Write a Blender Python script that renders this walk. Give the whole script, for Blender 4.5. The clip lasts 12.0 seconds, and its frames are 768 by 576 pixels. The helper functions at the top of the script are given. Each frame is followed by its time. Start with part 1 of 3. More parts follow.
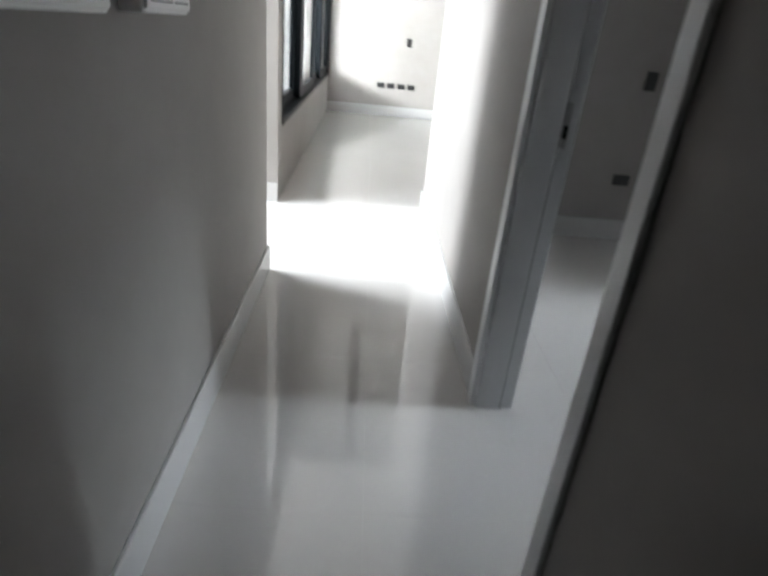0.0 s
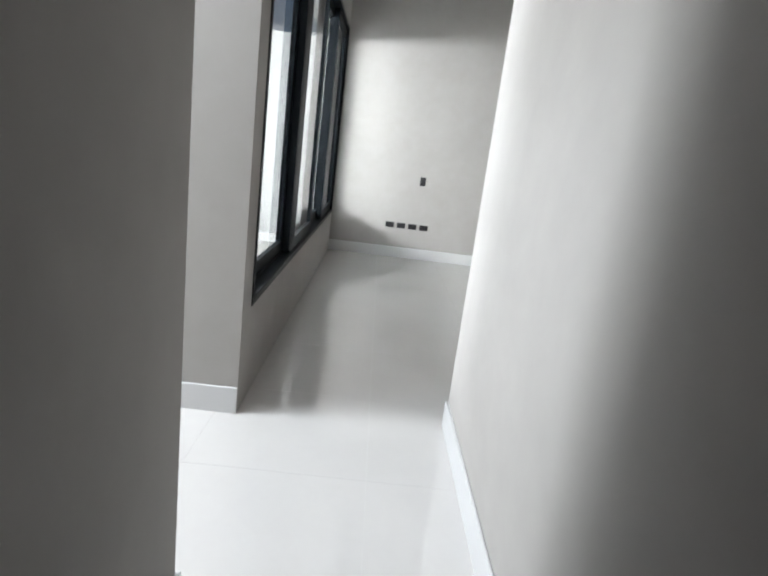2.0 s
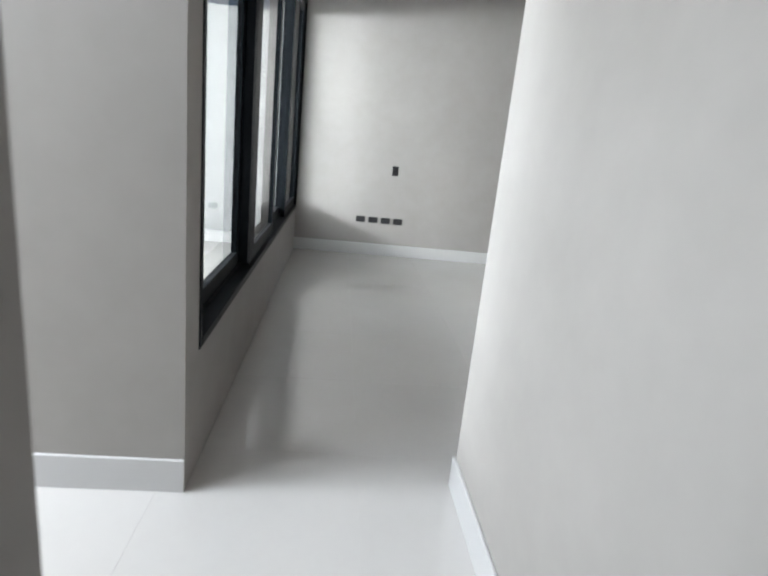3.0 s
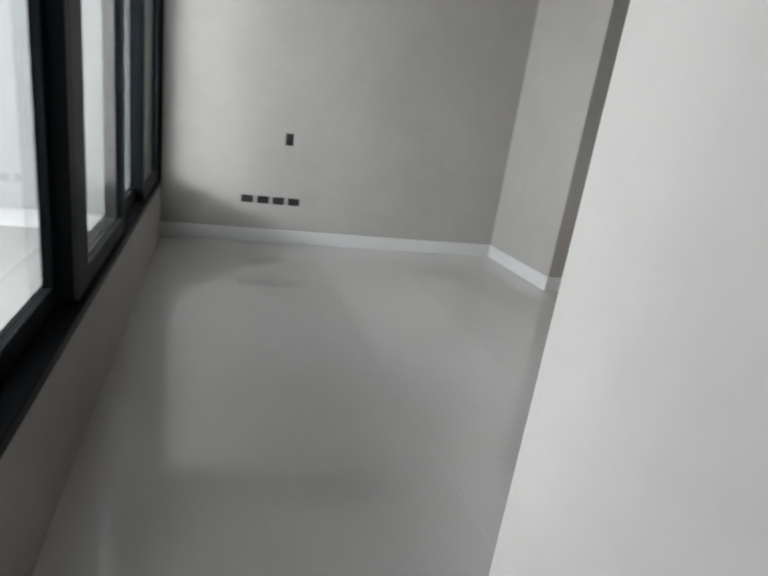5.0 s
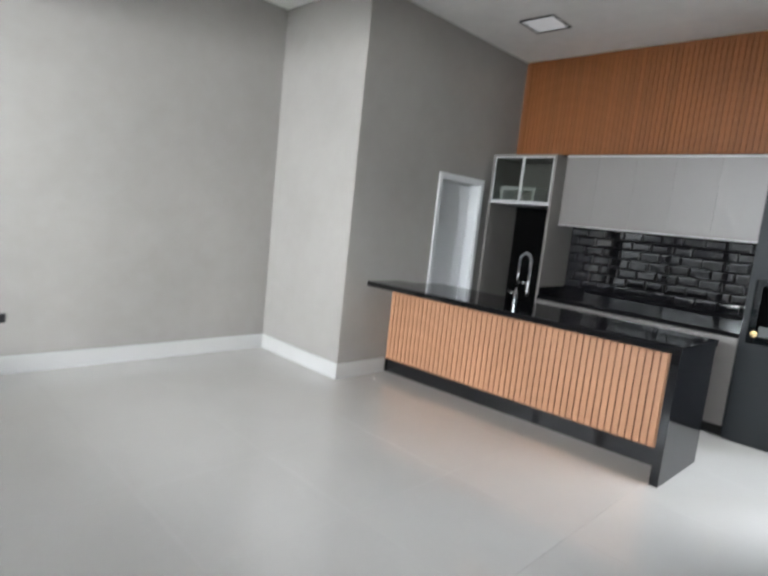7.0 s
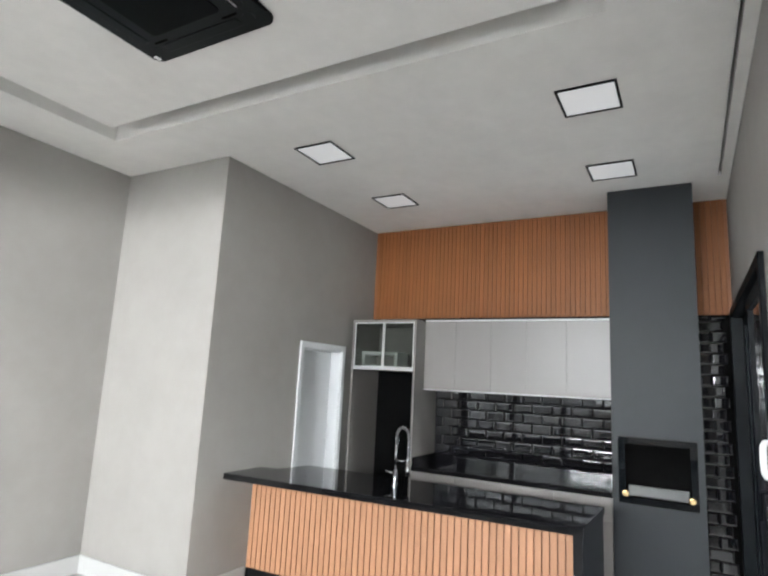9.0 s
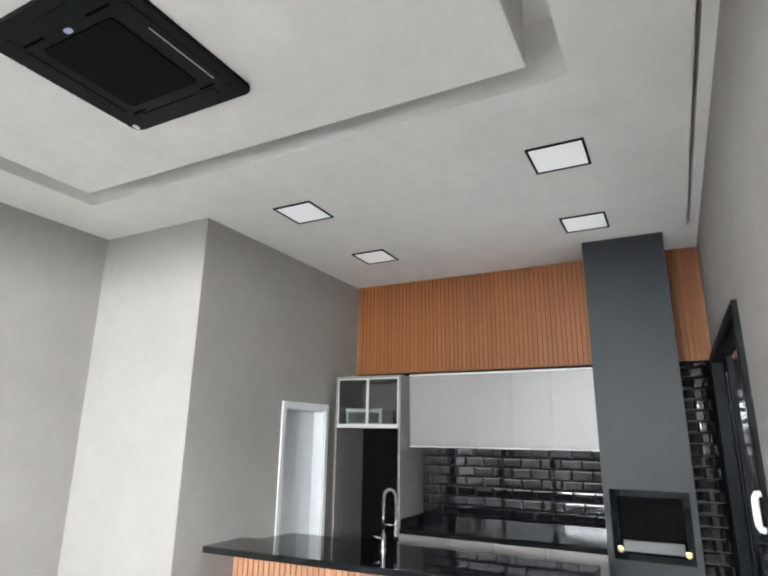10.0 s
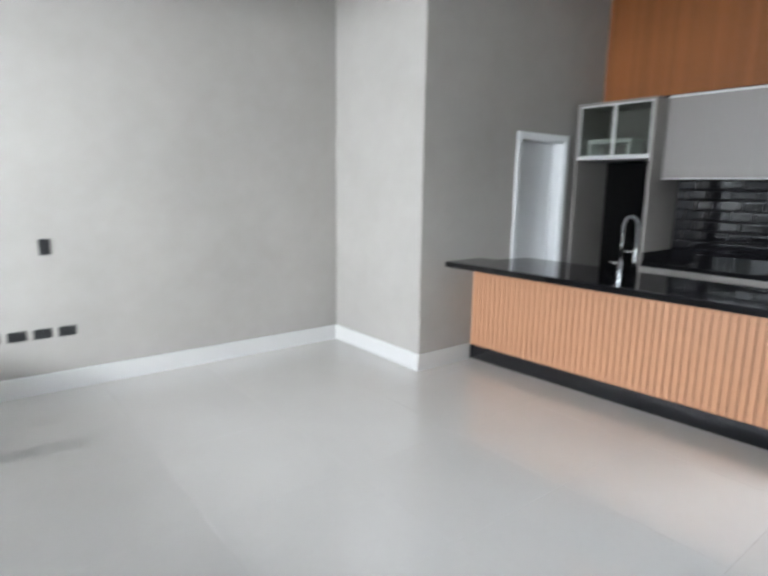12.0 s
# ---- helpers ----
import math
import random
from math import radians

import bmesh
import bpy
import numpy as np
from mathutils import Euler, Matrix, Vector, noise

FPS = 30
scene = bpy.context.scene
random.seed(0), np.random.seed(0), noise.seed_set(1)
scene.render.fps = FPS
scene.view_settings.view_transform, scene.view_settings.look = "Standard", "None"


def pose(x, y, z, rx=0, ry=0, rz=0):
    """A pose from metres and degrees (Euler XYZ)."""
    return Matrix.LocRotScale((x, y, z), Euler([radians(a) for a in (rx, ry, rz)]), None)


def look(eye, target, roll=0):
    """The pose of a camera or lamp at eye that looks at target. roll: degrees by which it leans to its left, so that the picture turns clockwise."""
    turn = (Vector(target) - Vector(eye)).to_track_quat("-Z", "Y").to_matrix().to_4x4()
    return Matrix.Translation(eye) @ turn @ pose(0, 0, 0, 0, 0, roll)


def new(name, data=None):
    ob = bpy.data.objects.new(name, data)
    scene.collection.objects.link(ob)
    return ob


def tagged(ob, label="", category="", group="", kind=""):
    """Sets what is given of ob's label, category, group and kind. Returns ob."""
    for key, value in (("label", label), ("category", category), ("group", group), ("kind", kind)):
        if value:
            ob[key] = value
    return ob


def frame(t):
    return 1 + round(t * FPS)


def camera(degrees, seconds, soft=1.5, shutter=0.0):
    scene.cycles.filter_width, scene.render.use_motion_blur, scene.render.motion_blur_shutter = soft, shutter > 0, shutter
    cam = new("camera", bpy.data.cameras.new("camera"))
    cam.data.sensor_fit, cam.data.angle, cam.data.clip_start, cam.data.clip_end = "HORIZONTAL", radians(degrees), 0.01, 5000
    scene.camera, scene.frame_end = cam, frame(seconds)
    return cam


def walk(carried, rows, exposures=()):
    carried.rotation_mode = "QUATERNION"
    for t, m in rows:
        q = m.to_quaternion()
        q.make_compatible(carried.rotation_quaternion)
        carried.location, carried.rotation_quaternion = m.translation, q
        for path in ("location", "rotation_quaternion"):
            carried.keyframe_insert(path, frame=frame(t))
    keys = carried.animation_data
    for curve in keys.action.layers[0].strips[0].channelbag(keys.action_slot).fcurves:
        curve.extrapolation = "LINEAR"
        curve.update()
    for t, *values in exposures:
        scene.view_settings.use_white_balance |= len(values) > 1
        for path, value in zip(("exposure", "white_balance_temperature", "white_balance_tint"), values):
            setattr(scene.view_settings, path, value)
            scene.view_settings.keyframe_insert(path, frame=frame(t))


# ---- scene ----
cam = camera(70.3, 12.0, soft=2.2, shutter=0.5)
PATH = [
    (0, (-0.515, -4.35, 1.327), (-0.402, -2.548, 0.468), 5.7),
    (0.5, (-0.45, -4.0, 1.377), (-0.519, -2.123, 0.69), 5.7),
    (1, (-0.513, -3.625, 1.47), (-0.477, -1.699, 0.932), 6.6),
    (1.5, (-0.498, -3.224, 1.491), (-0.407, -1.286, 1.005), 6.7),
    (2, (-0.541, -2.85, 1.473), (-0.475, -0.91, 0.995), 7.2),
    (2.5, (-0.59, -2.508, 1.492), (-0.469, -0.572, 1.006), 6.6),
    (4.5, (-0.654, -1.137, 1.494), (-0.212, 0.713, 0.878), 6.9),
    (5, (-0.677, -0.896, 1.519), (-0.06, 0.91, 0.92), 8.2),
    (5.5, (-0.757, -0.614, 1.45), (0.137, 1.094, 0.918), 8.6),
    (6, (-0.704, -0.332, 1.49), (0.296, 1.306, 0.931), 8.1),
    (6.5, (-0.775, -0.135, 1.637), (0.431, 1.383, 1.147), 7.3),
    (7, (-0.704, -0.066, 1.604), (0.711, 1.324, 1.349), 6.1),
    (7.5, (-0.597, 0.086, 1.678), (0.917, 1.392, 1.646), 5.5),
    (7.7, (-0.565, 0.125, 1.70), (0.98, 1.394, 1.72), 5.4),
    (9.3, (-0.53, 0.386, 1.804), (1.193, 1.315, 2.211), 2.1),
    (9.5, (-0.525, 0.386, 1.81), (1.189, 1.31, 2.267), 1.8),
    (10, (-0.53, 0.366, 1.84), (1.18, 1.262, 2.361), 0.8),
    (10.5, (-0.538, 0.364, 1.835), (1.204, 1.251, 2.256), 0.7),
    (11, (-0.59, 0.402, 1.703), (1.155, 1.371, 1.830), 0.8),
    (11.5, (-0.533, 0.476, 1.624), (1.026, 1.718, 1.463), 0.3),
    (12, (-0.416, 0.347, 1.624), (0.799, 1.892, 1.256), 0.8),
]
EXPOSURES = [(0, 0.4, 6400, 10), (0.5, 0.32, 6540, 10), (1, 0.07, 6540, 10), (1.5, -0.15, 6440, 10), (2.0, -0.38, 6310, 10), (2.5, -0.53, 6280, 10), (4.5, -0.98, 6290, 10), (5.0, -1.12, 6370, 10), (5.5, -1.1, 6350, 10),
             (6.0, -0.95, 6340, 10), (6.5, -0.6, 6330, 10), (7.0, -0.46, 6340, 10), (7.5, -0.35, 6430, 10), (9.5, 0.0, 6460, 10), (10.5, 0.16, 6460, 10), (11, -0.12, 6430, 10), (11.5, -0.25, 6330, 10), (12, -0.28, 6200, 10)]
walk(cam, [(t, look(eye, target, roll)) for t, eye, target, roll in PATH], EXPOSURES)

# ---------------------------------------------------------------- world, light
world = bpy.data.worlds.new("world")
scene.world = world
world.use_nodes = True
wn = world.node_tree
sky = wn.nodes.new("ShaderNodeTexSky")
sky.sky_type, sky.sun_disc = "NISHITA", False
sky.sun_elevation, sky.sun_rotation = radians(86), radians(250)
sky.dust_density, sky.ozone_density = 4.0, 1.0
wn.links.new(sky.outputs[0], wn.nodes["Background"].inputs[0])
wn.nodes["Background"].inputs[1].default_value = 0.08
sun = new("sun", bpy.data.lights.new("sun", "SUN"))
sun.data.energy, sun.data.angle, sun.data.color = 2.0, radians(20), (1.0, 0.99, 0.975)
sun.matrix_world = look((-3.2, 2, 9), (-2.9, 2.0, 0))


def sky_lamp(name, eye, target, wide, high, watts, color=(1, 1, 1)):
    """An area lamp, upright, facing the target; stands in for the sky's light."""
    lamp = new(name, bpy.data.lights.new(name, "AREA"))
    lamp.data.shape, lamp.data.size, lamp.data.size_y = "RECTANGLE", wide, high
    lamp.data.energy, lamp.data.color = watts, color
    lamp.matrix_world = look(eye, target)
    return lamp


# Added lamps hung near the openings in place of the sky's light.
sky_lamp("veranda_sky_lamp", (-5.2, 1.25, 2.4), (0.5, 3.7, 1.0), 5.0, 0.6, 1450, (0.93, 0.975, 1.0))
sky_lamp("hall_sky_lamp", (-3.05, -0.78, 4.52), (-0.6, -0.78, 0.2), 1.20, 1.1, 300, (0.86, 0.93, 1.0))
sky_lamp("bedroom_sky_lamp", (6.5, -2.4, 4.0), (0, -2.6, 0.5), 0.9, 1.2, 360, (0.80, 0.89, 1.0))
sky_lamp("patio_sky_lamp", (4.2, -2.2, 3.3), (4.1, 0.9, 0.0), 2.2, 1.2, 250, (0.95, 0.98, 1.0))


# ---------------------------------------------------------------- materials
def material(name, color, rough=0.5, metal=0.0, var=0.0, scale=3.0, fine=40.0, bump=0.0, bump_scale=60.0, spec=0.5, coat=0.0,
             stretch=(1, 1, 1), per_piece=0.0, rough_var=0.0, tint=None, ior=1.5):
    """A principled material with variation at two scales, fine relief and a little change from piece to piece."""
    m = bpy.data.materials.new(name)
    m.use_nodes = True
    nt = m.node_tree
    b = nt.nodes["Principled BSDF"]
    b.inputs["Base Color"].default_value = (*color, 1)
    b.inputs["Roughness"].default_value = rough
    b.inputs["Metallic"].default_value = metal
    b.inputs["Specular IOR Level"].default_value = spec
    b.inputs["IOR"].default_value = ior
    b.inputs["Coat Weight"].default_value = coat
    b.inputs["Coat Roughness"].default_value = 0.03
    tc = nt.nodes.new("ShaderNodeTexCoord")
    mp = nt.nodes.new("ShaderNodeMapping")
    mp.inputs["Scale"].default_value = stretch
    nt.links.new(tc.outputs["Object"], mp.inputs["Vector"])

    def noise_node(s, detail, r=0.6):
        n = nt.nodes.new("ShaderNodeTexNoise")
        n.inputs["Scale"].default_value, n.inputs["Detail"].default_value, n.inputs["Roughness"].default_value = s, detail, r
        nt.links.new(mp.outputs[0], n.inputs["Vector"])
        return n

    if var or per_piece:
        big, small = noise_node(scale, 5.0), noise_node(fine, 3.0)
        add = nt.nodes.new("ShaderNodeMath")
        add.operation = "MULTIPLY_ADD"
        nt.links.new(small.outputs["Fac"], add.inputs[0])
        add.inputs[1].default_value = 0.45
        nt.links.new(big.outputs["Fac"], add.inputs[2])
        last = add
        if per_piece:
            oi = nt.nodes.new("ShaderNodeObjectInfo")
            ma = nt.nodes.new("ShaderNodeMath")
            ma.operation = "MULTIPLY_ADD"
            nt.links.new(oi.outputs["Random"], ma.inputs[0])
            ma.inputs[1].default_value = per_piece
            nt.links.new(add.outputs[0], ma.inputs[2])
            last = ma
        ramp = nt.nodes.new("ShaderNodeMapRange")
        nt.links.new(last.outputs[0], ramp.inputs["Value"])
        ramp.inputs["From Min"].default_value, ramp.inputs["From Max"].default_value = 0.45, 1.0 + per_piece
        mix = nt.nodes.new("ShaderNodeMix")
        mix.data_type = "RGBA"
        t = tint or tuple(c * (1 - var) for c in color)
        mix.inputs["A"].default_value, mix.inputs["B"].default_value = (*t, 1), (*[min(1, c * (1 + var * 0.6)) for c in color], 1)
        nt.links.new(ramp.outputs[0], mix.inputs["Factor"])
        nt.links.new(mix.outputs["Result"], b.inputs["Base Color"])
    if rough_var:
        rn = noise_node(scale * 2.3, 4.0)
        rr = nt.nodes.new("ShaderNodeMapRange")
        nt.links.new(rn.outputs["Fac"], rr.inputs["Value"])
        rr.inputs["From Min"].default_value, rr.inputs["From Max"].default_value = 0.3, 0.7
        rr.inputs["To Min"].default_value, rr.inputs["To Max"].default_value = rough, rough + rough_var
        nt.links.new(rr.outputs[0], b.inputs["Roughness"])
    if bump:
        bn = noise_node(bump_scale, 4.0)
        bm_ = nt.nodes.new("ShaderNodeBump")
        bm_.inputs["Strength"].default_value, bm_.inputs["Distance"].default_value = bump, 0.004
        nt.links.new(bn.outputs["Fac"], bm_.inputs["Height"])
        nt.links.new(bm_.outputs[0], b.inputs["Normal"])
    return m


def glass_material(name, color=(1, 1, 1), rough=0.0):
    m = bpy.data.materials.new(name)
    m.use_nodes = True
    b = m.node_tree.nodes["Principled BSDF"]
    b.inputs["Base Color"].default_value = (*color, 1)
    b.inputs["Transmission Weight"].default_value = 1
    b.inputs["Roughness"].default_value = rough
    b.inputs["IOR"].default_value = 1.45
    return m


def glow_material(name, color, strength):
    m = bpy.data.materials.new(name)
    m.use_nodes = True
    b = m.node_tree.nodes["Principled BSDF"]
    b.inputs["Base Color"].default_value = (*color, 1)
    b.inputs["Roughness"].default_value = 0.35
    b.inputs["Emission Color"].default_value = (*color, 1)
    b.inputs["Emission Strength"].default_value = strength
    return m


PAINT = material("greige_cement_paint", (0.276, 0.259, 0.244), 0.75, var=0.10, scale=1.1, fine=6, bump=0.07, bump_scale=45)
CEIL = material("ceiling_cement_paint", (0.75, 0.73, 0.705), 0.8, var=0.09, scale=1.5, fine=8, bump=0.12, bump_scale=40)
BASE = material("white_skirting_paint", (0.46, 0.456, 0.45), 0.3, var=0.03, scale=4, bump=0.03)
TRIM = material("white_door_enamel", (0.66, 0.67, 0.68), 0.32, var=0.03, scale=3, bump=0.03)
TILE = material("polished_porcelain", (0.46, 0.445, 0.423), 0.004, var=0.03, scale=2.2, fine=25, per_piece=0.02, rough_var=0.004, spec=0.5, ior=2.15)
GROUT = material("pale_grout", (0.46, 0.448, 0.43), 0.9, var=0.1, scale=20)
ALU = material("black_aluminium", (0.003, 0.004, 0.005), 0.4, var=0.15, scale=6, bump=0.03, bump_scale=200, spec=0.05)
GLASS = glass_material("window_glass", (0.97, 0.99, 0.98))
WOOD = material("light_orange_slat_wood", (0.36, 0.182, 0.100), 0.5, spec=0.3, var=0.16, scale=2.0, fine=30, stretch=(9, 9, 0.7), per_piece=0.12, bump=0.1, bump_scale=30)
WOODBK = material("brown_backing_wood", (0.17, 0.055, 0.012), 0.6, var=0.2, scale=3)
WOODDK = material("dark_backing_wood", (0.15, 0.062, 0.025), 0.6, var=0.2, scale=3)
WOODWALL = material("teak_wall_slat", (0.175, 0.061, 0.017), 0.48, spec=0.2, var=0.32, scale=2.0, fine=30, stretch=(9, 9, 0.7), per_piece=0.35, bump=0.1, bump_scale=30)
LAMI = material("light_grey_laminate", (0.150, 0.138, 0.129), 0.4, var=0.03, scale=2, bump=0.02)
LAMIW = material("white_laminate_edge", (0.42, 0.415, 0.408), 0.4, var=0.03, scale=2)
STONE = material("black_granite", (0.006, 0.006, 0.007), 0.025, var=0.6, scale=60, fine=300, rough_var=0.03)
BLKTILE = material("black_glazed_tile", (0.006, 0.006, 0.007), 0.025, var=0.3, scale=15, per_piece=0.2, ior=1.6)
BLKGROUT = material("dark_grout", (0.0022, 0.0022, 0.0022), 0.85, var=0.2, scale=30, spec=0.03)
HOOD = material("graphite_matt_steel", (0.0068, 0.0084, 0.0103), 0.5, spec=0.25, var=0.10, scale=1.2, fine=14, bump=0.03)
CHROME = material("chrome", (0.68, 0.69, 0.70), 0.06, metal=1.0, var=0.03, scale=20)
STEEL = material("brushed_steel", (0.45, 0.45, 0.46), 0.3, metal=1.0, var=0.1, scale=8, stretch=(1, 20, 1))
GOLD = material("brass", (0.72, 0.52, 0.26), 0.25, metal=1.0, var=0.06, scale=30)
# Black for the firebox, and for shade drawn in small holes and recesses.
HOLLOWBLACK = material("black_firebox_and_hollows", (0.0018, 0.0017, 0.0017), 0.75, var=0.4, scale=12, spec=0.03)
DARKGLASS = material("black_ceramic_glass", (0.004, 0.005, 0.006), 0.05, var=0.1, scale=5)
GREYGLASS = glass_material("grey_tinted_glass", (0.33, 0.36, 0.33))
CARTON = material("white_board", (0.55, 0.55, 0.54), 0.6, var=0.05, scale=5, bump=0.03)
PLATE = material("black_plastic_plate", (0.014, 0.014, 0.015), 0.32, var=0.1, scale=20)
ACBLACK = material("satin_black_plastic", (0.0026, 0.0042, 0.005), 0.35, var=0.1, scale=10, spec=0.1)
PLASTIC = material("white_plastic", (0.76, 0.76, 0.75), 0.4, var=0.03, scale=10)
SLOTGREY = material("grey_plastic_slot", (0.12, 0.12, 0.125), 0.5, var=0.1, scale=20)
# Weak added glow lifts the diffuser above the ceiling's brightness.
DIFF = glow_material("lamp_diffuser", (0.88, 0.89, 0.90), 0.25)
SKYGLOW = glow_material("overcast_sky_glow", (0.93, 0.97, 1.0), 4.5)
RENDER = material("white_render", (0.44, 0.44, 0.435), 0.85, var=0.06, scale=1.2, fine=20, bump=0.25, bump_scale=80)
PAVE = material("pale_paving", (0.80, 0.79, 0.775), 0.55, var=0.08, scale=2, fine=18, bump=0.1)
LEAF = material("dry_leaf_brown", (0.16, 0.10, 0.055), 0.8, var=0.3, scale=30)
SOIL = material("dry_ground", (0.30, 0.27, 0.22), 0.95, var=0.25, scale=0.4, fine=5, bump=0.3)
BADGE = material("pale_blue_badge", (0.42, 0.46, 0.70), 0.4, var=0.05, scale=40)
ACGRILLE = material("matt_black_grille", (0.0012, 0.002, 0.0025), 0.5, var=0.1, scale=10, spec=0.05)
BARGREY = material("dull_grey_bar", (0.045, 0.048, 0.046), 0.42, var=0.2, scale=12, fine=60)

ORIGIN = {}


# ---------------------------------------------------------------- mesh tools
def thing(name, at, label, category, group="", kind=""):
    ob = new(name)
    ob.location = at
    ORIGIN[ob.name] = Vector(at)
    return tagged(ob, label, category, group, kind)


def mesh_of(name, bm, mat, shift=None, smooth=False):
    if shift is not None:
        bmesh.ops.translate(bm, verts=bm.verts, vec=-shift)
    me = bpy.data.meshes.new(name)
    bm.to_mesh(me)
    bm.free()
    me.materials.append(mat)
    if smooth:
        for p in me.polygons:
            p.use_smooth = True
    return me


def part(name, bm, mat, parent, label="", smooth=False):
    """One mesh object under a thing or a part; the mesh comes in world metres."""
    o = ORIGIN[parent.name]
    ob = new(name, mesh_of(name, bm, mat, o, smooth))
    ob.parent = parent
    ORIGIN[ob.name] = o
    return tagged(ob, label)


def setting(name, bm, mat, label, category):
    ob = new(name, mesh_of(name, bm, mat))
    ORIGIN[ob.name] = Vector((0, 0, 0))
    return tagged(ob, label, category, kind="structure")


def box(x0, y0, z0, x1, y1, z1, bevel=0.0, seg=2, bm=None):
    own = bmesh.new()
    bmesh.ops.create_cube(own, size=1)
    bmesh.ops.scale(own, vec=(x1 - x0, y1 - y0, z1 - z0), verts=own.verts)
    bmesh.ops.translate(own, vec=((x0 + x1) / 2, (y0 + y1) / 2, (z0 + z1) / 2), verts=own.verts)
    if bevel:
        bmesh.ops.bevel(own, geom=own.edges[:], offset=bevel, segments=seg, affect="EDGES", profile=0.5)
    return join(bm, own)


def join(bm, own):
    if bm is None:
        return own
    me = bpy.data.meshes.new("tmp")
    own.to_mesh(me)
    own.free()
    bm.from_mesh(me)
    bpy.data.meshes.remove(me)
    return bm


def prism(poly, z0, z1, bevel=0.0, bm=None):
    """An upright prism over a plan outline (counter-clockwise)."""
    own = bmesh.new()
    lo = [own.verts.new((x, y, z0)) for x, y in poly]
    hi = [own.verts.new((x, y, z1)) for x, y in poly]
    own.faces.new(lo[::-1])
    own.faces.new(hi)
    for i in range(len(poly)):
        j = (i + 1) % len(poly)
        own.faces.new((lo[i], lo[j], hi[j], hi[i]))
    if bevel:
        bmesh.ops.bevel(own, geom=own.edges[:], offset=bevel, segments=2, affect="EDGES", profile=0.5)
    return join(bm, own)


def tube(pts, r, seg=12, bm=None):
    """A round tube along a row of places, closed at both ends."""
    own = bmesh.new()
    pts = [Vector(p) for p in pts]
    rings = []
    side = None
    for i, p in enumerate(pts):
        d = (pts[min(i + 1, len(pts) - 1)] - pts[max(i - 1, 0)]).normalized()
        if side is None:
            side = d.orthogonal().normalized()
        side = (side - d * side.dot(d)).normalized()
        up = d.cross(side)
        rad = r[i] if isinstance(r, (list, tuple)) else r
        rings.append([own.verts.new(p + rad * (math.cos(a) * side + math.sin(a) * up)) for a in [2 * math.pi * k / seg for k in range(seg)]])
    for a, b in zip(rings, rings[1:]):
        for k in range(seg):
            own.faces.new((a[k], a[(k + 1) % seg], b[(k + 1) % seg], b[k]))
    own.faces.new(rings[0][::-1])
    own.faces.new(rings[-1])
    return join(bm, own)


def frame_bars(axis, c0, c1, u0, u1, z0, z1, w, bevel=0.003, bm=None):
    """A rectangular frame of four bars in a plane across the axis ('x' or 'y'), w wide."""
    def bar(ua, ub, za, zb):
        nonlocal bm
        a = (c0, ua, za, c1, ub, zb) if axis == "x" else (ua, c0, za, ub, c1, zb)
        bm = box(*a, bevel=bevel, seg=1, bm=bm)
    bar(u0, u0 + w, z0, z1)
    bar(u1 - w, u1, z0, z1)
    bar(u0 + w, u1 - w, z0, z0 + w)
    bar(u0 + w, u1 - w, z1 - w, z1)
    return bm


def wall_mesh(axis, c0, c1, u0, u1, z0, z1, holes=()):
    """A thick wall across the axis with openings (ua, ub, za, zb) right through it."""
    us = sorted({u0, u1, *[min(max(v, u0), u1) for h in holes for v in h[:2]]})
    zs = sorted({z0, z1, *[min(max(v, z0), z1) for h in holes for v in h[2:]]})
    bm = bmesh.new()
    cache = {}

    def v(c, u, z):
        k = (c, u, z)
        if k not in cache:
            cache[k] = bm.verts.new((c, u, z) if axis == "x" else (u, c, z))
        return cache[k]

    def solid(i, j):
        if not (0 <= i < len(us) - 1 and 0 <= j < len(zs) - 1):
            return False
        um, zm = (us[i] + us[i + 1]) / 2, (zs[j] + zs[j + 1]) / 2
        return not any(a < um < b and c < zm < d for a, b, c, d in holes)

    for i in range(len(us) - 1):
        for j in range(len(zs) - 1):
            if not solid(i, j):
                continue
            a, b, c, d = us[i], us[i + 1], zs[j], zs[j + 1]
            bm.faces.new((v(c0, a, c), v(c0, b, c), v(c0, b, d), v(c0, a, d)))
            bm.faces.new((v(c1, a, c), v(c1, a, d), v(c1, b, d), v(c1, b, c)))
            for ok, e in ((solid(i - 1, j), ((a, c), (a, d))), (solid(i + 1, j), ((b, d), (b, c))), (solid(i, j - 1), ((b, c), (a, c))), (solid(i, j + 1), ((a, d), (b, d)))):
                if not ok:
                    (p, q), (r, s) = e
                    bm.faces.new((v(c0, p, q), v(c0, r, s), v(c1, r, s), v(c1, p, q)))
    bmesh.ops.recalc_face_normals(bm, faces=bm.faces)
    return bm


def skirting(name, pts, h=0.15, d=0.014):
    """A skirting board along a plan line, on the left side of its direction."""
    bm = None
    for (xa, ya), (xb, yb) in zip(pts, pts[1:]):
        e = Vector((xb - xa, yb - ya, 0)).normalized()
        n = Vector((-e.y, e.x, 0)) * d
        own = prism([(xa, ya), (xb, yb), (xb + n.x, yb + n.y), (xa + n.x, ya + n.y)], 0.0, h)
        bmesh.ops.recalc_face_normals(own, faces=own.faces)
        bmesh.ops.bevel(own, geom=[ed for ed in own.edges if all(v.co.z > h - 0.001 for v in ed.verts)], offset=0.003, segments=1, affect="EDGES")
        bm = join(bm, own) if bm else own
    return setting(name, bm, BASE, "white painted skirting board along the wall foot", "skirting board")


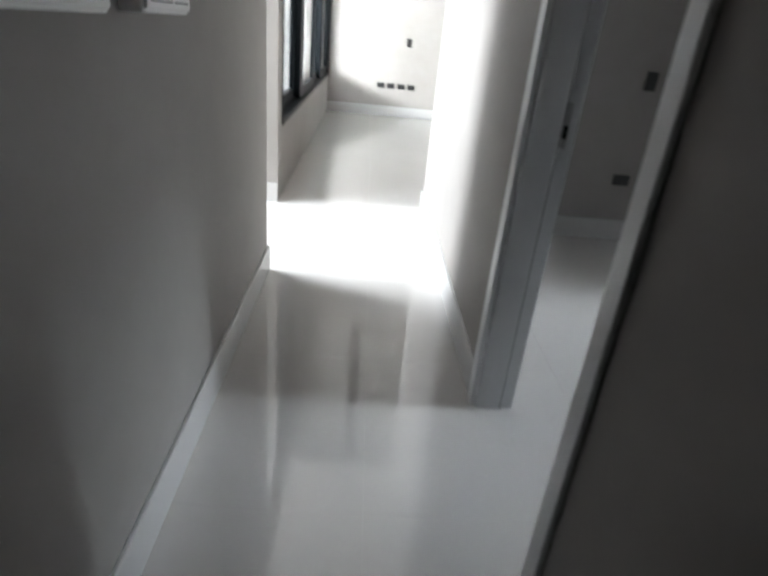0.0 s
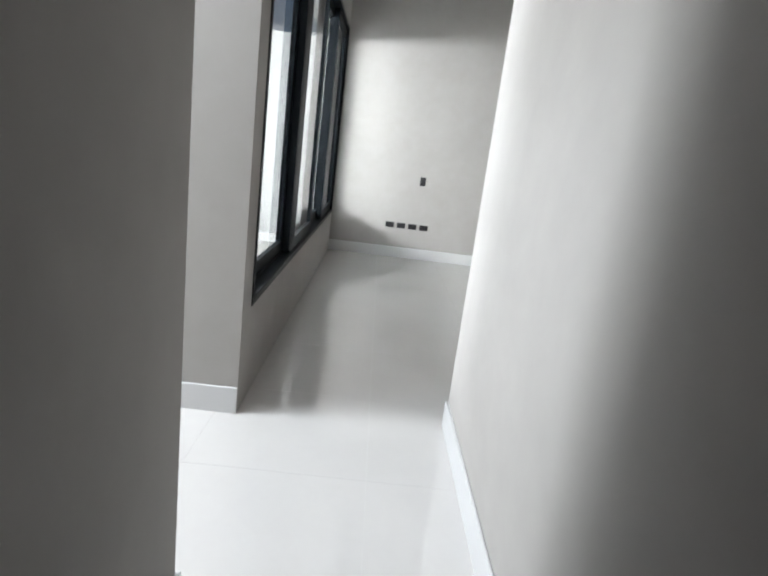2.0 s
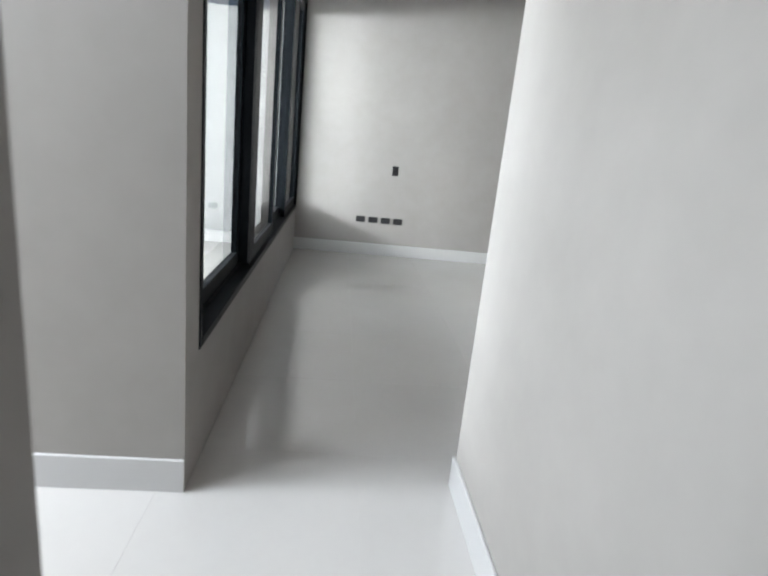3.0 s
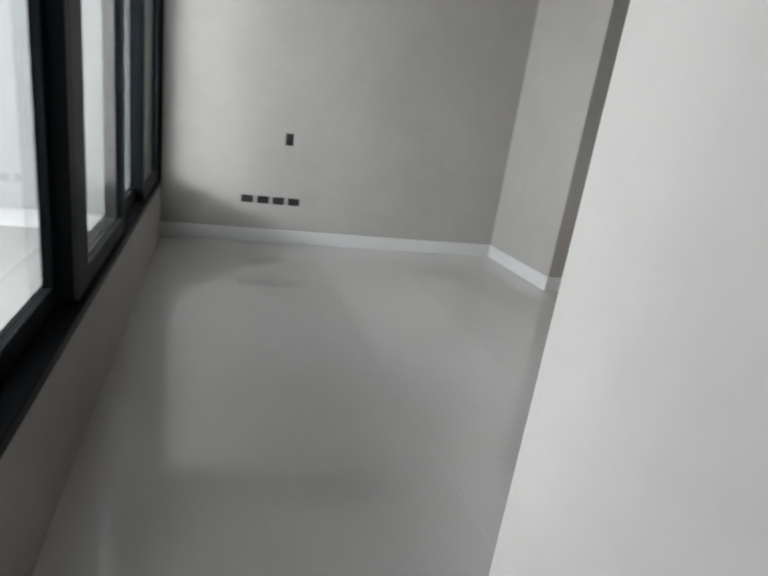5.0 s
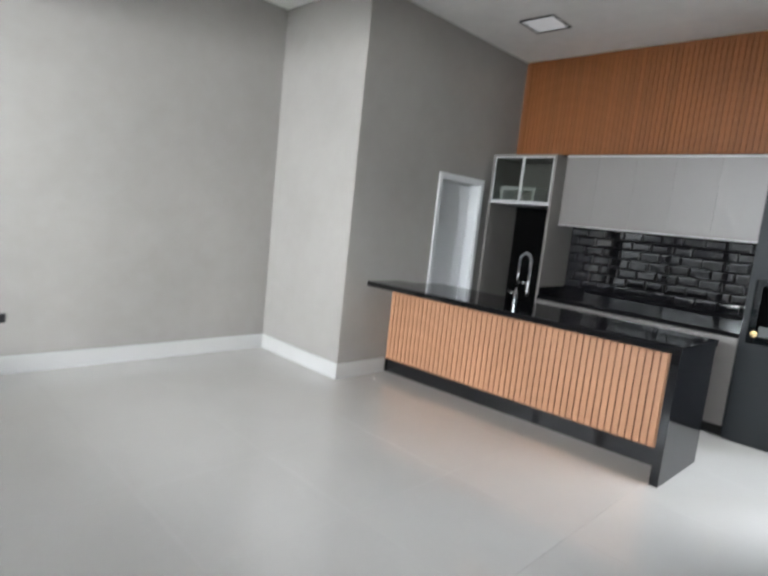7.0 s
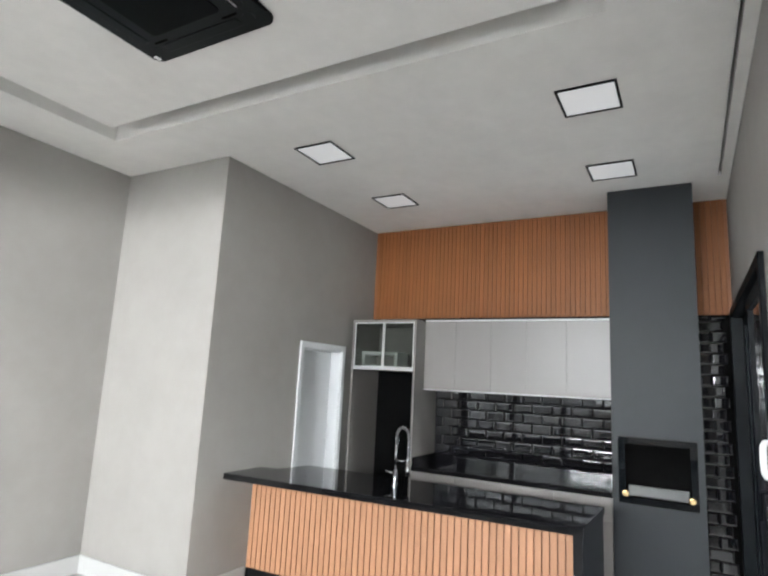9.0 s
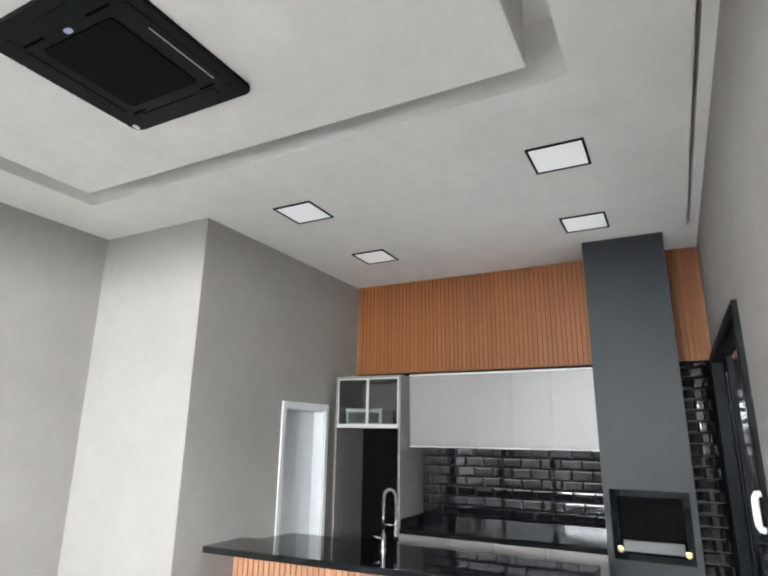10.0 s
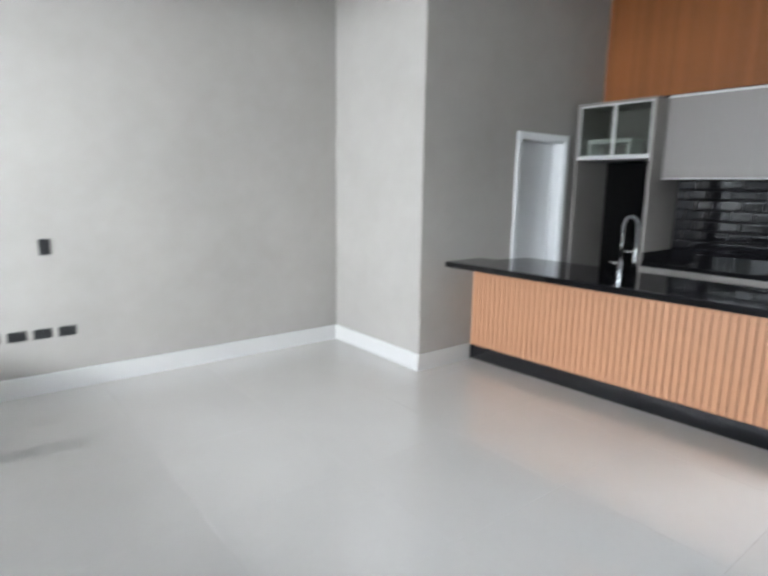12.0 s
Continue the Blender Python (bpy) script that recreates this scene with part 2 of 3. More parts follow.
# ---------------------------------------------------------------- plan
XW, XL, XR = -1.168, -1.02, 0.0        # window wall, corridor's two walls
YF, YG, XB, XK = 5.147, 3.822, 2.716, 5.37  # far wall, kitchen side wall, box corner, kitchen back wall
H, HC = 3.667, 2.70                     # living room and corridor ceilings
YP, YL = -0.108, -1.435                  # the two sides of the opening beside the corridor
SILL, WTOP = 0.551, 3.02

setting("wall_window", wall_mesh("x", XW - 0.20, XW, YP, YF + 0.2, -0.02, H + 0.40, [(0.10, 5.10, SILL, WTOP)]), PAINT, "greige textured wall below and beside the long window", "wall")
setting("wall_far", wall_mesh("y", YF, YF + 0.2, XW, XB + 0.2, -0.02, H + 0.40), PAINT, "greige cement-textured living room wall with black sockets", "wall")
setting("wall_box_side", wall_mesh("x", XB, XB + 0.17, YG + 0.17, YF, -0.02, H + 0.40), PAINT, "pale greige wall returning towards the kitchen", "wall")
setting("wall_kitchen_side", wall_mesh("y", YG, YG + 0.17, XB, XK + 0.2, -0.02, H + 0.40, [(3.975, 4.69, -0.02, 2.10)]), PAINT, "greige kitchen side wall with a white door", "wall")
wall_kitchen = setting("wall_kitchen_back", wall_mesh("x", XK, XK + 0.2, -0.2, YG, -0.02, H + 0.40), BLKGROUT, "kitchen back wall clad in black tiles and wood slats", "wall")
setting("wall_south", wall_mesh("y", -0.2, 0.0, XR, XK, -0.02, H + 0.40, [(2.95, 5.24, -0.02, 2.53)]), PAINT, "greige wall with a black glazed patio door", "wall")
setting("wall_corridor_right", wall_mesh("x", XR, XR + 0.15, -6.2, -0.2, -0.02, H + 0.40, [(-3.395, -2.58, -0.02, 2.12)]), PAINT, "greige corridor wall with a bedroom doorway", "wall")
setting("wall_corridor_left", wall_mesh("x", XL - 0.15, XL, -6.2, YL, -0.02, HC + 0.2), PAINT, "greige corridor wall carrying two white boxes", "wall")
setting("wall_corridor_end", wall_mesh("y", -6.4, -6.2, XL - 0.15, 3.2, -0.02, HC + 0.2), PAINT, "plain greige wall closing the corridor", "wall")
setting("wall_lintel", wall_mesh("y", -0.108, 0.0, XW, XR, HC, H + 0.40), PAINT, "greige wall above the corridor mouth", "wall")
# entrance hall beside the corridor
setting("wall_hall_north", wall_mesh("y", YP, 0.0, -4.0, XW - 0.2, -0.02, 4.7), PAINT, "greige entrance hall wall", "wall")
setting("wall_hall_south", wall_mesh("y", YL - 0.15, YL, -4.0, XL - 0.15, -0.02, 4.7), PAINT, "greige entrance hall wall", "wall")
# bedroom
setting("wall_bedroom_north", wall_mesh("y", -0.36, -0.2, 0.15, 2.8, -0.02, HC + 0.2), PAINT, "greige bedroom wall with a black switch and socket", "wall")
setting("wall_bedroom_east", wall_mesh("x", 2.8, 3.0, -6.2, -0.2, -0.02, HC + 0.2, [(-3.05, -1.7, 0.5, 2.3)]), PAINT, "greige bedroom wall with a window", "wall")
# store behind the white kitchen door
setting("wall_store", wall_mesh("y", YF, YF + 0.2, XB + 0.2, XK + 0.2, -0.02, H + 0.40), PAINT, "plain greige wall behind the kitchen", "wall")

skirting("baseboard_far", [(XB, YF), (XW, YF)])
skirting("baseboard_box", [(XB, YG), (XB, YF)])
skirting("baseboard_kitchen_side", [(3.36, YG), (XB - 0.014, YG)])
skirting("baseboard_pier", [(XW, YP), (-4.0, YP)])
skirting("baseboard_corridor_left", [(XL, YL), (XL, -6.2)])
skirting("baseboard_hall_south", [(-4.0, YL), (XL + 0.014, YL)])
skirting("baseboard_corridor_right", [(XR, -2.505), (XR, 0.014)])
skirting("baseboard_corridor_right_rear", [(XR, -6.2), (XR, -3.45)])
skirting("baseboard_south", [(XR - 0.014, 0.0), (2.895, 0.0)])
skirting("baseboard_bedroom", [(2.8, -0.36), (0.15, -0.36)])
skirting("baseboard_bedroom_east", [(2.8, -6.2), (2.8, -0.36)])

# ---------------------------------------------------------------- ceilings
LX0, LX1, LY0, LY1 = -0.50, 2.10, 0.664, 4.515   # edge of the lowered border
PX0, PX1, PY0, PY1 = -0.32, 1.885, 0.84, 4.248   # hung middle panel
SY0, SY1, SX1 = 0.068, 0.094, 4.68              # narrow slot along the south wall
bm = None
for a in ((XW, SY1, H, LX0, YF, H + 0.40), (LX0, LY1, H, LX1, YF, H + 0.40), (LX0, SY1, H, LX1, LY0, H + 0.40), (LX1, SY1, H, XB, YF, H + 0.40),
          (XB, SY1, H, XK, YG, H + 0.40), (XW, 0.0, H, XK, SY0, H + 0.40), (SX1, SY0, H, XK, SY1, H + 0.40),
          (XW, SY0, H + 0.12, SX1, SY1, H + 0.40)):
    bm = box(*a, bm=bm)
setting("ceiling", bm, CEIL, "pale cement-textured lowered ceiling border", "ceiling")
setting("ceiling_panel", box(PX0, PY0, H - 0.03, PX1, PY1, H + 0.401, bevel=0.003), CEIL, "pale cement-textured hung ceiling panel in a shadow gap", "ceiling")
setting("ceiling_upper", box(XW - 0.2, -0.2, H + 0.40, XK + 0.2, YF + 0.2, H + 0.50), CEIL, "upper ceiling above the shadow gap", "ceiling")
# Unseen ceiling, opened only so the hall lamp can shine down.
bm = box(-4.0, YL - 0.15, 4.5, -3.6, 0.0, 4.7)
for a in ((-2.2, YL - 0.15, 4.5, XL - 0.15, 0.0, 4.7), (-3.6, YL - 0.15, 4.5, -2.2, YL, 4.7), (-3.6, YP, 4.5, -2.2, 0.0, 4.7)):
    box(*a, bm=bm)
setting("ceiling_hall", bm, CEIL, "pale plain entrance hall ceiling, unseen, holed for the lamp above", "ceiling")
setting("wall_hall_lintel", box(XL - 0.15, YL - 0.15, HC, XL, -0.108, 4.7), PAINT, "greige wall above the hall opening", "wall")
setting("ceiling_corridor", box(XL, -6.4, HC, 3.0, -0.108, HC + 0.2), CEIL, "pale plain corridor ceiling", "ceiling")

# ---------------------------------------------------------------- outdoors
setting("ground", box(-300, -300, -0.6, 300, 300, -0.12), SOIL, "dry bare ground around the house", "ground")
setting("pavement", box(-7.0, 0.0, -0.12, XW - 0.2, 6.08, -0.03), PAVE, "pale paved courtyard beside the window", "paving")
setting("pavement_patio", box(3.0, -8.0, -0.12, 9.0, -0.2, -0.03), PAVE, "pale paved patio outside the kitchen door", "paving")
setting("wall_courtyard_end", wall_mesh("y", 6.08, 6.26, -7.0, XW - 0.2, -0.12, 3.05), RENDER, "white rendered veranda wall with a lamp", "wall")
# Unseen wall added to block the backdrop's glow along this stretch.
setting("wall_boundary", wall_mesh("x", -6.3, -6.1, 2.75, 6.08, -0.12, 2.1), RENDER, "low white rendered wall, unseen, masking part of the glowing backdrop", "wall")
# Unseen glowing panel added as low sky, for light and tile reflections.
setting("backdrop", box(-60.2, -45, -0.12, -60, 45, 24), SKYGLOW, "glowing panel for the pale overcast sky low over the open side of the courtyard", "sky")
# Slab added out of view to keep steep sun and sky off the window.
setting("roof_veranda", box(-1.62, 0.0, 3.05, XW - 0.2, 6.26, 3.3), RENDER, "white eave slab, unseen, shading the long window from steep light", "roof")
setting("wall_patio_side", wall_mesh("x", 8.0, 8.2, -6.0, -0.2, -0.12, 2.85), RENDER, "white rendered patio wall", "wall")

# ---------------------------------------------------------------- floor
floor = setting("floor", box(-4.0, -6.4, -0.12, XK, YF, -0.004), GROUT, "polished pale porcelain tile floor", "floor")


# ---------------------------------------------------------------- window and doors
def long_window():
    t = thing("window_1", (XW, 2.6, SILL), "long black aluminium sliding window above a low wall", "window", kind="structure")
    part("window_frame", frame_bars("x", XW - 0.14, XW + 0.006, 0.10, 5.10, SILL, WTOP, 0.045), ALU, t)
    part("window_sill", box(XW - 0.195, 0.145, SILL + 0.045, XW - 0.14, 5.055, SILL + 0.075, bevel=0.003), ALU, t)
    part("track", box(XW - 0.085, 0.145, SILL + 0.045, XW - 0.075, 5.055, SILL + 0.065), ALU, t)
    edges = ((0.145, 1.51, 1), (1.51, 2.84, 0), (2.76, 3.95, 1), (3.83, 5.055, 0))
    for ya, yb, inner in edges:
        x1 = XW - 0.02 if not inner else XW - 0.085
        x0 = x1 - 0.045
        s = part("sash", frame_bars("x", x0, x1, ya, yb, SILL + 0.047, WTOP - 0.047, 0.10), ALU, t)
        g = part("pane", box(x0 + 0.018, ya + 0.095, SILL + 0.14, x0 + 0.026, yb - 0.095, WTOP - 0.14), GLASS, s)
        g.visible_shadow = False
    for ya, yb in ((1.46, 1.74), (2.75, 2.85), (3.84, 3.94)):
        part("interlock", box(XW - 0.128, ya, SILL + 0.07, XW - 0.022, yb, WTOP - 0.05, bevel=0.003), ALU, t)


def patio_door():
    t = thing("door_1", (4.13, -0.02, 0), "black aluminium glazed patio door in a black frame", "door", kind="structure")
    x0, x1, z1 = 2.95, 5.24, 2.53
    bm = box(x0 - 0.05, -0.16, 0.0, x0 + 0.02, 0.03, z1 + 0.05, bevel=0.003, seg=1)
    box(x1 - 0.02, -0.16, 0.0, x1 + 0.05, 0.03, z1 + 0.05, bevel=0.003, seg=1, bm=bm)
    box(x0 + 0.02, -0.16, z1 - 0.02, x1 - 0.02, 0.03, z1 + 0.05, bevel=0.003, seg=1, bm=bm)
    part("door_frame", bm, ALU, t)
    for xa, xb, yo in ((x0 + 0.02, 4.17, -0.05), (4.09, x1 - 0.02, -0.11)):
        leaf = part("leaf", frame_bars("y", yo, yo + 0.045, xa, xb, 0.01, z1 - 0.02, 0.09), ALU, t)
        g = part("pane", box(xa + 0.085, yo + 0.018, 0.095, xb - 0.085, yo + 0.026, z1 - 0.105), GLASS, leaf)
        g.visible_shadow = False
    xh = 2.925
    part("handle_plate", box(xh - 0.014, 0.0305, 1.18, xh + 0.014, 0.037, 1.40, bevel=0.003), ALU, t)
    part("door_handle", tube([(xh, 0.036, 1.34), (xh, 0.07, 1.34), (xh, 0.08, 1.33), (xh, 0.082, 1.20)], 0.010), ALU, t, "black lever handle", True)
    part("pull_bow", tube(bow_points(2.885, 0.03, 1.415, 0.17), 0.017), PLASTIC, t, "white film-wrapped bow pull", True)


def bow_points(x, y, z, h):
    """A bow standing off a wall face at y, h high."""
    return [(x, y, z), (x, y + 0.02, z + 0.003), (x, y + 0.028, z + 0.02), (x, y + 0.03, z + 0.055), (x, y + 0.03, z + h - 0.055), (x, y + 0.028, z + h - 0.02), (x, y + 0.02, z + h - 0.003), (x, y, z + h)]


# Second bow handle by the patio door, with its black lever below.
def grab_handle():
    x = 2.46
    t = thing("grab_handle", (x, 0.0, 1.4), "white film-wrapped bow handle beside the patio door with a black lever below", "holder")
    part("bow", tube(bow_points(x, 0.001, 1.40, 0.185), 0.02), PLASTIC, t, smooth=True)
    part("back_plate", box(x - 0.03, 0.0005, 1.395, x + 0.03, 0.006, 1.59, bevel=0.002), PLASTIC, t)
    part("hook_plate", box(x - 0.03, 0.0005, 1.20, x + 0.03, 0.010, 1.345, bevel=0.003), ALU, t, "black lever plate")
    part("hook", tube([(x, 0.008, 1.31), (x, 0.035, 1.30), (x, 0.04, 1.27), (x, 0.032, 1.16)], 0.011), ALU, t, "black lever", True)


def white_door():
    t = thing("door_2", (4.33, YG, 0), "closed white painted door in a white casing", "door", kind="structure")
    y = YG - 0.016
    bm = box(3.915, y, 0.0, 3.978, YG - 0.001, 2.16, bevel=0.004)
    box(4.687, y, 0.0, 4.75, YG - 0.001, 2.16, bevel=0.004, bm=bm)
    box(3.978, y, 2.097, 4.687, YG - 0.001, 2.16, bevel=0.004, bm=bm)
    part("door_casing", bm, TRIM, t)
    bm = box(3.976, YG, 0.0, 3.99, YG + 0.168, 2.099)
    box(4.675, YG, 0.0, 4.689, YG + 0.168, 2.099, bm=bm)
    box(3.99, YG, 2.085, 4.675, YG + 0.168, 2.099, bm=bm)
    part("jamb", bm, TRIM, t)
    part("leaf", box(3.993, YG + 0.128, 0.008, 4.672, YG + 0.163, 2.082, bevel=0.003), TRIM, t)



def bedroom_doorway():
    t = thing("door_frame", (0.07, -3.0, 0), "white bedroom door frame with a steel strike plate", "door frame", kind="structure")
    ya, yb, zt = -3.395, -2.58, 2.12
    bm = box(-0.018, yb - 0.012, 0.0, -0.001, yb + 0.055, zt + 0.055, bevel=0.004)
    box(-0.018, ya - 0.055, 0.0, -0.001, ya + 0.012, zt + 0.055, bevel=0.004, bm=bm)
    box(-0.018, ya + 0.012, zt - 0.012, -0.001, yb - 0.012, zt + 0.055, bevel=0.004, bm=bm)
    part("door_casing", bm, TRIM, t)
    bm = box(0.0, yb - 0.03, 0.0, 0.098, yb - 0.001, zt - 0.002, bevel=0.002)
    box(0.104, yb - 0.018, 0.0, 0.152, yb - 0.001, zt - 0.002, bevel=0.002, bm=bm)
    box(0.0, ya + 0.001, 0.0, 0.098, ya + 0.03, zt - 0.002, bevel=0.002, bm=bm)
    box(0.104, ya + 0.001, 0.0, 0.152, ya + 0.018, zt - 0.002, bevel=0.002, bm=bm)
    box(0.0, ya + 0.03, zt - 0.03, 0.098, yb - 0.03, zt - 0.002, bevel=0.002, bm=bm)
    part("jamb", bm, TRIM, t)
    part("seal", box(0.0985, yb - 0.022, 0.0, 0.1035, yb - 0.002, zt - 0.03), SLOTGREY, t, "dark rubber seal")
    part("seal", box(0.0985, ya + 0.002, 0.0, 0.1035, ya + 0.022, zt - 0.03), SLOTGREY, t, "dark rubber seal")
    part("keeper", box(0.112, yb - 0.0205, 1.115, 0.122, yb - 0.0163, 1.165, bevel=0.002), STEEL, t)
    part("strike_plate", box(0.106, yb - 0.0195, 1.03, 0.124, yb - 0.0165, 1.17, bevel=0.001), STEEL, t, "steel strike plate")
    # The hole is a raised black patch that gives its shade as colour.
    part("latch_hole", box(0.108, yb - 0.0205, 1.06, 0.122, yb - 0.019, 1.10), HOLLOWBLACK, t, "dark patch for the shade in the latch hole")


def bedroom_window():
    t = thing("window_2", (2.9, -2.3, 0.5), "black aluminium bedroom window", "window", kind="structure")
    part("window_frame", frame_bars("x", 2.84, 2.92, -3.05, -1.7, 0.5, 2.3, 0.05), ALU, t)
    for ya, yb in ((-3.0, -2.35), (-2.40, -1.75)):
        s = part("sash", frame_bars("x", 2.86, 2.90, ya, yb, 0.55, 2.25, 0.05), ALU, t)
        g = part("pane", box(2.876, ya + 0.045, 0.595, 2.882, yb - 0.045, 2.205), GLASS, s)
        g.visible_shadow = False


long_window()
patio_door()
white_door()
bedroom_doorway()
bedroom_window()
grab_handle()


# ---------------------------------------------------------------- living room
def wall_plate(x, y, z, w, h, label, group, modules):
    t = thing("socket" if w > h else "light_switch", (x, y, z), label, "socket" if w > h else "switch", group)
    part("plate", box(x - w / 2, y - 0.008, z - h / 2, x + w / 2, y - 0.0005, z + h / 2, bevel=0.003), PLATE, t)
    for k in range(modules):
        if w > h:
            cx = x + (k - (modules - 1) / 2) * w * 0.3
            part("insert", box(cx - w * 0.13, y - 0.0095, z - h * 0.28, cx + w * 0.13, y - 0.0075, z + h * 0.28, bevel=0.001), PLATE, t)
        else:
            cz = z + (k - (modules - 1) / 2) * h * 0.3
            part("rocker", box(x - w * 0.28, y - 0.0105, cz - h * 0.13, x + w * 0.28, y - 0.0075, cz + h * 0.13, bevel=0.001), PLATE, t)


for k in range(4):
    wall_plate(-0.304 + k * 0.1668, YF, 0.471, 0.122, 0.078, "black plastic socket plate in a row on the greige wall", "sockets on the far wall", 2 if k < 3 else 3)
wall_plate(0.097, YF, 1.136, 0.078, 0.122, "black plastic switch plate on the greige wall", "", 2)
wall_plate(1.44, -0.36, 1.155, 0.08, 0.125, "black plastic switch plate on the bedroom wall", "", 2)
wall_plate(1.418, -0.36, 0.458, 0.125, 0.08, "black plastic socket plate on the bedroom wall", "", 2)


def rounded(x0, y0, x1, y1, r, n=6):
    pts = []
    for cx, cy, a0 in ((x1 - r, y1 - r, 0), (x0 + r, y1 - r, 90), (x0 + r, y0 + r, 180), (x1 - r, y0 + r, 270)):
        for k in range(n + 1):
            a = radians(a0 + 90 * k / n)
            pts.append((cx + r * math.cos(a), cy + r * math.sin(a)))
    return pts


def cassette():
    x0, x1, y0, y1 = 0.49, 1.402, 2.185, 3.085
    zb = H - 0.03
    t = thing("air_conditioner", ((x0 + x1) / 2, (y0 + y1) / 2, zb), "black square ceiling cassette air conditioner", "air conditioner")
    part("panel", prism(rounded(x0, y0, x1, y1, 0.045), zb - 0.028, zb - 0.0005, bevel=0.006), ACBLACK, t, smooth=False)
    part("grille", prism(rounded(x0 + 0.20, y0 + 0.20, x1 - 0.20, y1 - 0.20, 0.02), zb - 0.034, zb - 0.027, bevel=0.002), ACGRILLE, t, "matt black intake grille")
    for a in ((x0 + 0.17, y0 + 0.06, x1 - 0.17, y0 + 0.125), (x0 + 0.17, y1 - 0.125, x1 - 0.17, y1 - 0.06), (x0 + 0.06, y0 + 0.17, x0 + 0.125, y1 - 0.17), (x1 - 0.125, y0 + 0.17, x1 - 0.06, y1 - 0.17)):
        part("louvre", prism(rounded(*a, 0.015, 3), zb - 0.0325, zb - 0.0275, bevel=0.0015), ACBLACK, t, "glossy black air louvre")
    for cx, cy in ((x0 + 0.1, y0 + 0.1), (x1 - 0.1, y0 + 0.1), (x0 + 0.1, y1 - 0.1), (x1 - 0.1, y1 - 0.1)):
        part("corner_cover", prism(rounded(cx - 0.028, cy - 0.028, cx + 0.028, cy + 0.028, 0.02, 4), zb - 0.0305, zb - 0.0275), ACBLACK, t)
    part("sticker", prism(rounded(x1 - 0.066, y1 - 0.046, x1 - 0.022, y1 - 0.02, 0.011, 4), zb - 0.0300, zb - 0.0278), PLASTIC, t, "white oval tag")
    part("badge", prism(rounded(x0 + 0.155, 2.615, x0 + 0.185, 2.665, 0.014, 4), zb - 0.0300, zb - 0.0270), BADGE, t, "small pale blue badge")
    part("trim_strip", box(x0 + 0.32, y0 + 0.098, zb - 0.0345, x1 - 0.19, y0 + 0.104, zb - 0.032), STEEL, t, "silver louvre trim")
    # Recesses are not cut; black strips colour in their shade.
    for a in ((x0 + 0.14, y0 + 0.14, x0 + 0.155, y0 + 0.30), (x0 + 0.14, y1 - 0.30, x0 + 0.155, y1 - 0.14), (x1 - 0.155, y0 + 0.14, x1 - 0.14, y0 + 0.24), (x1 - 0.155, y1 - 0.24, x1 - 0.14, y1 - 0.14)):
        part("clip_recess", prism(rounded(*a, 0.006, 3), zb - 0.0292, zb - 0.0278), HOLLOWBLACK, t, "dark strip for the shade in a clip recess")


cassette()


def ceiling_lamp(x, y):
    t = thing("ceiling_light", (x, y, H), "square white recessed ceiling light with black frame", "ceiling light", "square lights over the kitchen")
    r = 0.186
    bm = None
    for a in ((x - r, y - r, x + r, y - r + 0.017), (x - r, y + r - 0.017, x + r, y + r), (x - r, y - r + 0.017, x - r + 0.017, y + r - 0.017), (x + r - 0.017, y - r + 0.017, x + r, y + r - 0.017)):
        bm = box(a[0], a[1], H - 0.012, a[2], a[3], H - 0.0005, bevel=0.002, seg=1, bm=bm)
    part("frame", bm, ALU, t, "thin black frame")
    part("diffuser", box(x - r + 0.017, y - r + 0.017, H - 0.006, x + r - 0.017, y + r - 0.017, H - 0.0005), DIFF, t, "white acrylic diffuser")


for lx, ly in ((2.985, 2.99), (4.295, 3.005), (2.94, 0.872), (4.235, 0.885)):
    ceiling_lamp(lx, ly)


# ---------------------------------------------------------------- corridor boxes
def panel_box(ya, yb, za, zb, label, deep):
    t = thing("breaker_box", (XL, (ya + yb) / 2, za), label, "breaker box")
    part("body", box(XL + 0.0005, ya, za, XL + deep, yb, zb, bevel=0.006), PLASTIC, t)
    part("cover", box(XL + deep, ya + 0.008, za + 0.008, XL + deep + 0.008, yb - 0.008, zb - 0.008, bevel=0.004), PLASTIC, t)
    # Raised grey strips; their colour stands for the shade inside the slots.
    for k in range(2):
        z = za + 0.022 + 0.014 * k
        part("vent_slot", box(XL + deep + 0.007, ya + 0.03, z, XL + deep + 0.0092, ya + 0.16, z + 0.004), SLOTGREY, t)
        part("vent_slot", box(XL + deep + 0.007, yb - 0.12, z, XL + deep + 0.0092, yb - 0.03, z + 0.004), SLOTGREY, t)
    part("knob", tube([(XL + deep + 0.006, ya + 0.06, za + 0.19), (XL + deep + 0.016, ya + 0.06, za + 0.19)], 0.012), SLOTGREY, t)


panel_box(-3.13, -2.83, 1.31, 1.76, "white plastic breaker box on the corridor wall", 0.05)
panel_box(-3.72, -3.27, 1.305, 1.76, "wider white plastic box on the corridor wall", 0.045)


